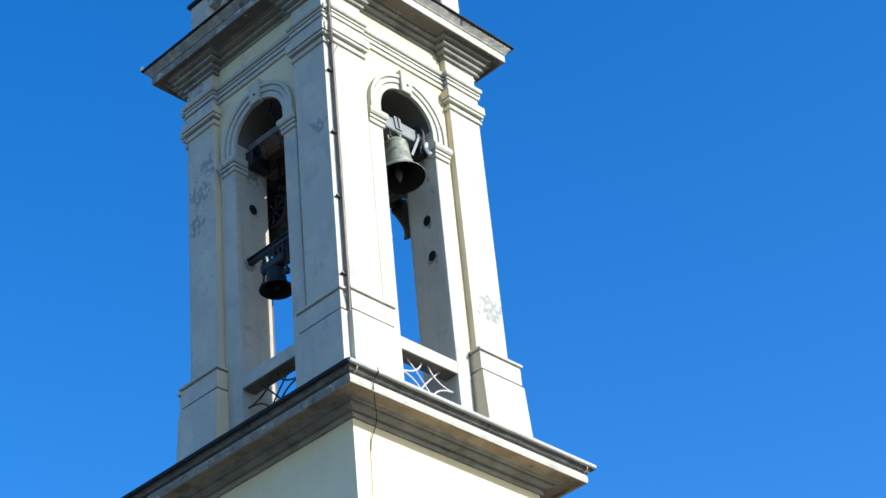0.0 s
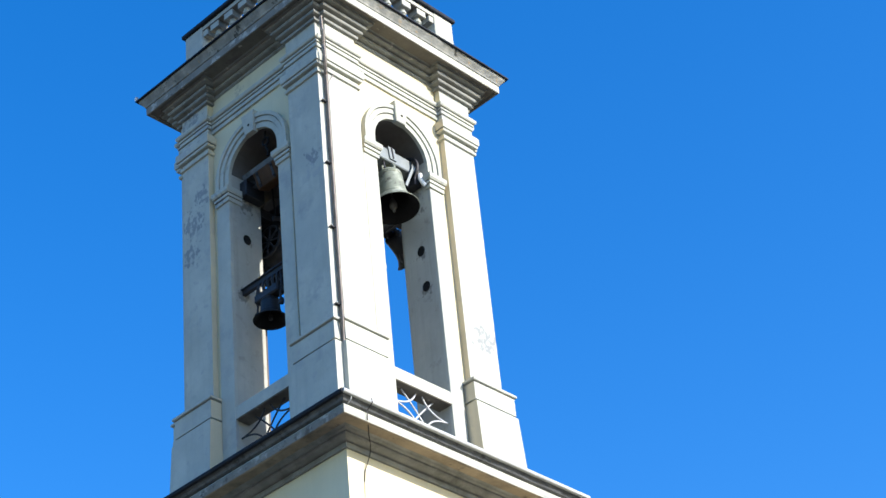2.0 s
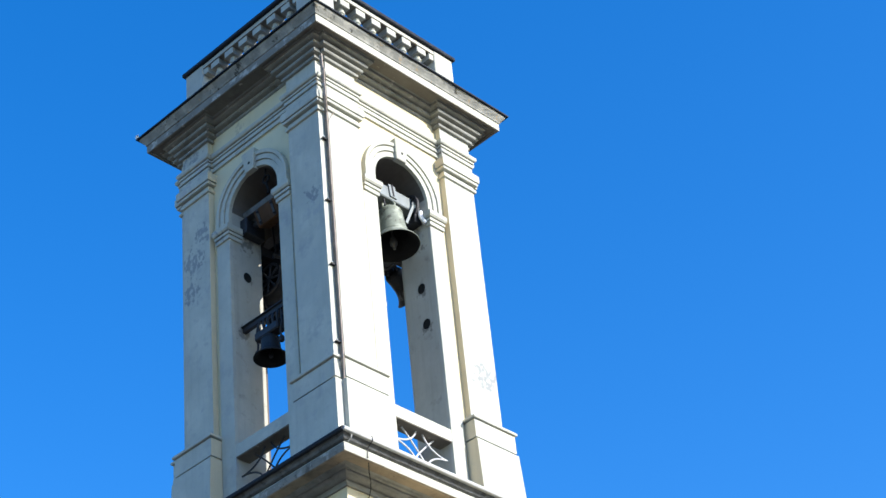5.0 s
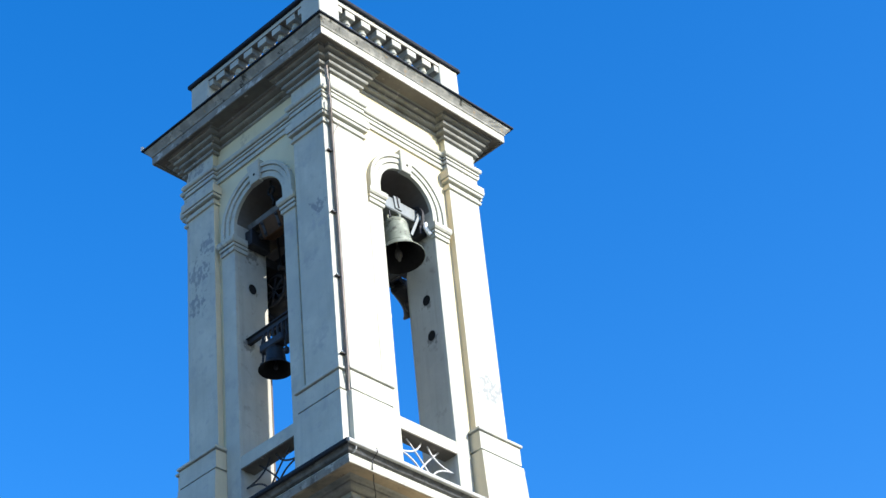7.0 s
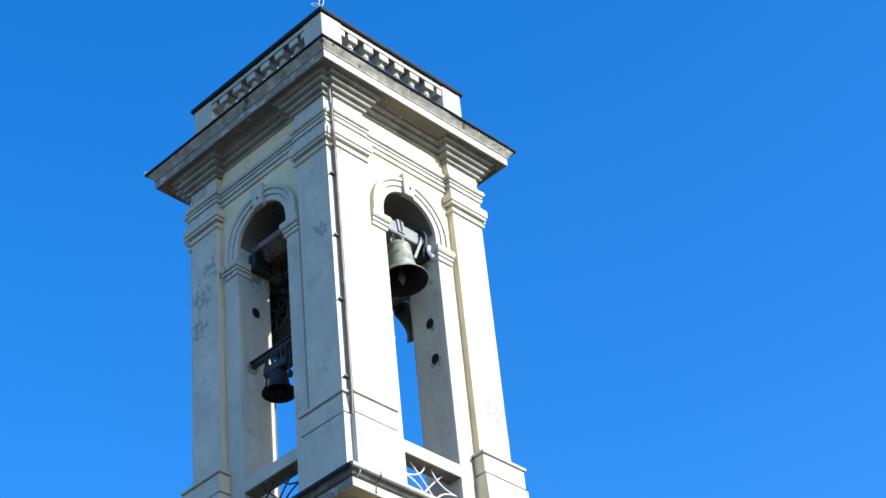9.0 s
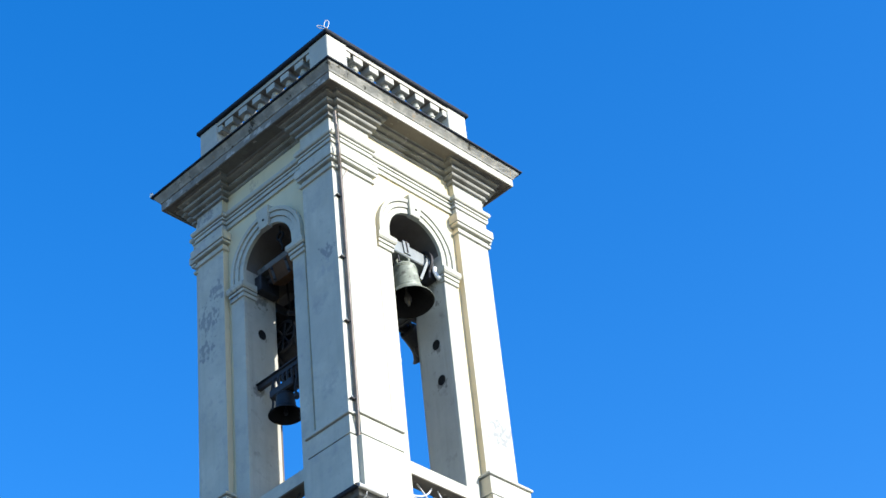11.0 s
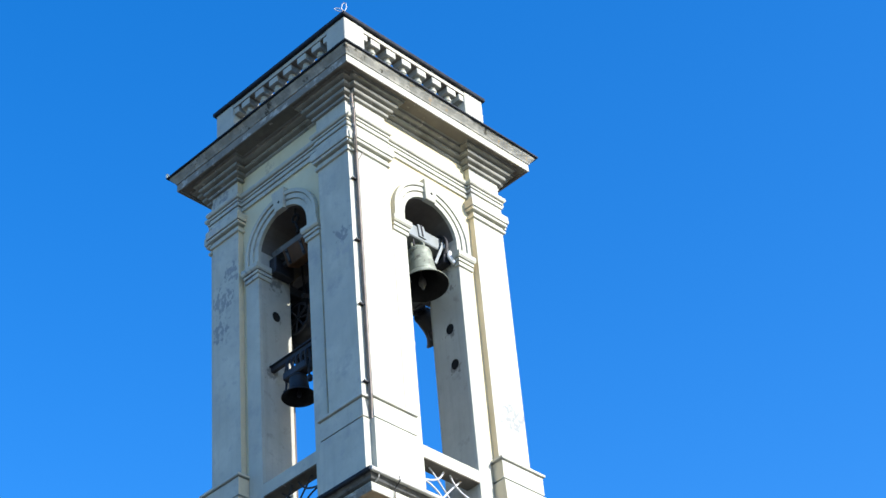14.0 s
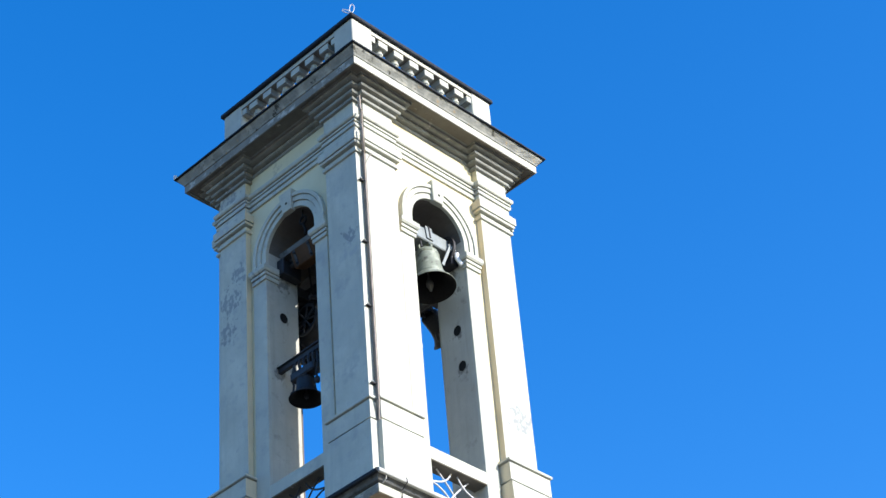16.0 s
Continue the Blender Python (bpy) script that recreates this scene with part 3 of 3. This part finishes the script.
def hour_bell():
    """The small fixed bell on a bar across an opening; local x runs along the bar, the origin is the bar's middle."""
    thing = new("small_bell")
    thing.matrix_basis = Matrix.Translation((-1.30, 0, Z0 + 3.35)) @ turned(3)
    tagged(thing, "small black bronze bell fixed under an iron bar", "bell", "bells of the belfry")
    tee = ((-0.06, 0.045), (0.06, 0.045), (0.06, 0.03), (0.03, 0.027), (0.03, -0.045), (-0.03, -0.045), (-0.03, 0.027), (-0.06, 0.03))
    part("bar", loft(nb(), [[(x, y, z) for y, z in tee] for x in (-0.535, 0.535)]), IRON, thing)
    m = Matrix.Identity(4)
    bm, hollow = bell_body(0.25, 0.39, 0.74, m)
    part("bell_body", bm, DARKBRONZE, thing, smooth=True, second=BELL_SHADE, where=lambda f: f.index >= hollow)
    part("clapper", lathe(nb(), [(0.01, -0.42), (0.01, -0.62), (0.035, -0.68), (0.03, -0.72), (0.01, -0.74)], 10), IRON, thing)
    yoke = part("yoke", block(nb(), -0.24, 0.24, -0.09, 0.09, -0.38, -0.24, 0.02), IRON, thing)
    for x in (-0.18, -0.09, 0.0, 0.09, 0.18):
        part("strap", rod(nb(), [(x, 0, 0.0), (x * 1.1, -0.04, -0.12), (x, 0, -0.30)], 0.02), IRON, yoke)
    for s in (-1, 1):
        part("hammer_arm", rod(nb(), [(s * 0.24, 0, -0.05), (s * 0.27, -0.02, -0.28), (s * 0.23, -0.02, -0.40), (s * 0.25, -0.02, -0.56)], 0.016), IRON, thing)
        lathe_bm = lathe(nb(), [(0.03, -0.60), (0.04, -0.58), (0.04, -0.53), (0.03, -0.51)], 12, Matrix.Translation((s * 0.25, -0.02, 0)))
        part("hammer_head", lathe_bm, IRON, thing)


hour_bell()


# pulley hook under the ceiling of the shaded arch
hook = new("pulley_hook")
hook.matrix_basis = Matrix.Translation((-1.40, -0.16, Z0 + 5.79))
tagged(hook, "black iron pulley hook hanging under the arch", "hook")
part("hanger", rod(nb(), [(0, 0, 0.06), (0, 0.01, -0.04), (0, 0, -0.10)], 0.014), BLACK, hook)
ring = [(0, 0.065 * math.sin(2 * math.pi * i / 16), -0.165 + 0.065 * math.cos(2 * math.pi * i / 16)) for i in range(17)]
part("ring", rod(nb(), ring, 0.018, 8), BLACK, hook)
part("link", rod(nb(), [(0, 0, -0.23), (0, -0.02, -0.32), (0, -0.05, -0.38), (0, -0.03, -0.45)], 0.02), BLACK, hook)


# bell frame inside the belfry
frame_thing = new("belfry_beams")
frame_thing.location = (0, 0, Z0 + 4.88)
tagged(frame_thing, "dark iron bell frame of beams across the belfry", "beams")
for k in range(4):
    part("beam", block(nb(), -0.92, 0.92, -0.62, -0.52, 0.0, 0.16, 0.006), IRON, frame_thing, at=turned(k) @ Matrix.Translation((0, 0, 0.17 * (k % 2))))
for s in (-1, 1):
    part("brace", rod(nb(), [(-0.9, s * 0.3, -0.15), (0.9, -s * 0.3, 0.25)], 0.035), IRON, frame_thing)
# Added parts that fill in the dark, unidentified clutter behind the arch.
part("winch_box", block(nb(), -0.70, -0.34, 0.44, 0.86, -0.28, 0.02, 0.02), BLACK, frame_thing, "black box added to fill the dark clutter")
bm = lathe(nb(), [(0.04, -0.26), (0.20, -0.25), (0.20, -0.22), (0.15, -0.21), (0.15, 0.16), (0.20, 0.17), (0.20, 0.20), (0.04, 0.21)], 20, Matrix.Translation((-0.50, 0.62, -0.42)) @ Matrix.Rotation(radians(90), 4, "X"))
part("winch_drum", bm, IRON, frame_thing, "dark flanged rope drum", smooth=True)
rings = []
for i in range(32):
    a = 2 * math.pi * i / 32
    rings.append([(-0.76 + dx, 0.56 + rr * math.cos(a), -0.36 + rr * math.sin(a)) for dx, rr in ((-0.016, 0.26), (0.016, 0.26), (0.016, 0.225), (-0.016, 0.225))])
chain_wheel = part("chain_wheel", loft(nb(), rings, close=True), IRON, frame_thing, "dark iron chain wheel")
for i in range(4):
    a = math.pi * i / 4 + 0.2
    part("spoke", rod(nb(), [(-0.76, 0.56 - 0.24 * math.cos(a), -0.36 - 0.24 * math.sin(a)), (-0.76, 0.56 + 0.24 * math.cos(a), -0.36 + 0.24 * math.sin(a))], 0.016, 6), IRON, chain_wheel)
for y in (0.33, 0.80):
    part("chain", rod(nb(), [(-0.76, y, -0.36), (-0.80, y + 0.03, 0.10), (-0.88, y - 0.02, 0.42)], 0.016, 6), BLACK, frame_thing, "black drive chain")
part("winch_post", block(nb(), -0.56, -0.48, 0.56, 0.64, 0.0, 0.25, 0.005), IRON, frame_thing)
part("motor_box", block(nb(), -0.25, 0.15, -0.15, 0.25, 0.16, 0.5, 0.02), WOOD, frame_thing, "brown motor housing")

# ---- putlog holes and the lamp in the reveals ----
def reveal_hole(m):
    # No recess here: the hole's shade is a black disc.
    bm = lathe(nb(), [(0.085, 0.0), (0.083, 0.006), (0.072, 0.008), (0.055, 0.003), (0.001, 0.002)], 18, Matrix.Scale(1.0, 4))
    part("putlog_hole", bm, BLACK, tower, "shallow black disc painted as a dark round hole", at=m)


for y, z in ((-1.24, 3.91), (-1.275, 3.275), (-1.23, 4.69)):
    reveal_hole(Matrix.Translation((0.534, y, Z0 + z)) @ Matrix.Rotation(radians(-90), 4, "Y") @ Matrix.Diagonal((1.0, 0.85, 1, 1)))
reveal_hole(Matrix.Translation((-1.205, 0.534, Z0 + 4.33)) @ Matrix.Rotation(radians(90), 4, "X") @ Matrix.Diagonal((0.85, 1.0, 1, 1)))
lamp = new("round_lamp")
lamp.matrix_basis = Matrix.Translation((0.535, -1.25, Z0 + 4.66))
tagged(lamp, "small round white lamp in a hole of the reveal", "lamp")
part("globe", lathe(nb(), [(0.002, -0.055), (0.03, -0.046), (0.05, -0.02), (0.055, 0.0), (0.05, 0.02), (0.03, 0.046), (0.002, 0.055)], 16, Matrix.Translation((-0.08, 0, 0))), WHITE, lamp, smooth=True)
part("socket", rod(nb(), [(0.0, 0, 0), (-0.05, 0, 0)], 0.025), IRON, lamp)


# ---- iron grilles below the parapet beams ----
def grille(k, metal, label):
    thing = new("iron_grille")
    thing.matrix_basis = UP @ turned(k)
    tagged(thing, label, "grille", "grilles of the belfry openings")
    x0, z0, z1, y = OPEN, 0.64, 1.19, -1.42
    mid = 0.94
    arcs = []

    def bow(a, c, b):
        arcs.append([a * (1 - t) ** 2 + c * 2 * t * (1 - t) + b * t * t for t in [i / 12 for i in range(13)]])

    for sx in (-1, 1):
        for end in (z0, z1):
            bow(Vector((sx * x0, y, mid)), Vector((sx * 0.16, y, mid + 0.04 * (end - mid))), Vector((sx * 0.06, y, end)))
        bow(Vector((sx * 0.30, y + 0.03, z1)), Vector((sx * 0.02, y + 0.03, mid)), Vector((-sx * 0.20, y + 0.03, z0)))
    for a in arcs:
        part("bar", rod(nb(), a, 0.0135, 6), metal, thing)
    return thing


# Sunlit grille gets pale iron, the others dark: sun painted into the colour.
grille(0, PALEIRON, "curved wrought iron grille in a pale sunlit colour")
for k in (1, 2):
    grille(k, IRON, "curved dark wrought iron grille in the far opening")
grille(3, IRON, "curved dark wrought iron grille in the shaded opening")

# ---- lightning conductor down the folded corner ----
cond = new("lightning_conductor")
cond.matrix_basis = Matrix.Translation((-1.5, -1.56, Z0))
tagged(cond, "two thin brown conductor cables clamped down the tower corner", "cable")
for dx, dy, r in ((0.006, 0.010, 0.009), (0.008, -0.026, 0.014)):
    pts = [(dx - 0.005, dy, 8.6), (dx - 0.42, dy - 0.42, 7.55), (dx - 0.40, dy - 0.40, 7.34), (dx - 0.30, dy - 0.28, 7.15), (dx - 0.12, dy - 0.09, 6.9), (dx - 0.1, dy - 0.08, 6.66), (dx - 0.12, dy - 0.12, 6.6), (dx - 0.07, dy - 0.06, 6.4), (dx - 0.12, dy - 0.12, 6.25), (dx - 0.10, dy - 0.10, 6.1), (dx, dy, 5.9), (dx, dy, 4.0), (dx, dy, 1.75), (dx - 0.13, dy - 0.13, 1.63), (dx - 0.10, dy - 0.09, 1.4), (dx - 0.11, dy - 0.10, 0.05)]
    part("cable", rod(nb(), pts[4:], r, 8), RUST, cond)
for z in (5.42, 4.31, 3.21, 1.95):
    bm = block(nb(), -0.075, 0.016, -0.006, 0.046, z - 0.010, z + 0.010, 0.003)
    clamp = part("clamp", bm, IRON, cond, "small grey cable clamp")
    part("stud", lathe(nb(), [(0.012, -0.008), (0.015, 0.0), (0.012, 0.010)], 10, Matrix.Translation((-0.075, -0.012, z))), GUTTER, clamp)
# loose cable on the shaft
wire = new("loose_cable")
wire.matrix_basis = Matrix.Translation((-1.40, -1.71, Z0))
tagged(wire, "thin loose cable hanging from the ledge down the shaft", "cable")
part("cord", rod(nb(), [(-0.40, -0.575, 0.04), (-0.41, -0.60, -0.03), (-0.41, -0.50, -0.10), (-0.41, -0.49, -0.215), (-0.34, -0.43, -0.218), (-0.15, -0.24, -0.218), (-0.02, -0.13, -0.25), (0.04, -0.065, -0.31), (0.03, -0.05, -0.385), (-0.03, -0.014, -0.60), (-0.045, -0.012, -0.75)], 0.0065, 6), IRON, wire)
part("painted_run", rod(nb(), [(-0.045, -0.012, -0.75), (-0.06, -0.010, -1.4), (-0.05, -0.010, -4.0)], 0.0055, 6), YELLOW, wire, "pale yellow lower run of the cable")

# wire loops on the coping corner and the cornice tip
loops = new("coping_wire")
loops.matrix_basis = Matrix.Translation((-1.52, -1.52, Z0 + 8.762))
tagged(loops, "small pale wire loops on the coping corner", "wire")
for a, w, h in ((-105, 0.028, 0.15), (12, 0.035, 0.18)):
    ring = []
    for i in range(17):
        t = 2 * math.pi * i / 16
        ring.append(Matrix.Rotation(radians(45), 4, "Z") @ Matrix.Rotation(radians(a * 0.6), 4, "X") @ Vector((0.0, w * math.sin(t), h * 0.5 * (1 - math.cos(t)))))
    part("loop", rod(nb(), ring, 0.007, 6), PALEIRON, loops)

pin = new("wire_insulator")
pin.matrix_basis = Matrix.Translation((-2.04, 2.04, Z0 + 7.47))
tagged(pin, "tiny white insulator on the cornice tip", "insulator")
part("knob", lathe(nb(), [(0.004, 0.0), (0.02, 0.005), (0.032, 0.03), (0.02, 0.05), (0.03, 0.07), (0.002, 0.09)], 10), WHITE, pin, smooth=True)

stay = new("stay_wire")
stay.matrix_basis = Matrix.Translation((-1.49, -1.605, Z0 + 5.72))
tagged(stay, "thin slanting stay wire from the cable to the capital", "wire")
part("strand", rod(nb(), [(0.0, 0.0, 0.0), (0.06, -0.01, 0.14), (0.11, -0.03, 0.235)], 0.006, 6), RUST, stay)
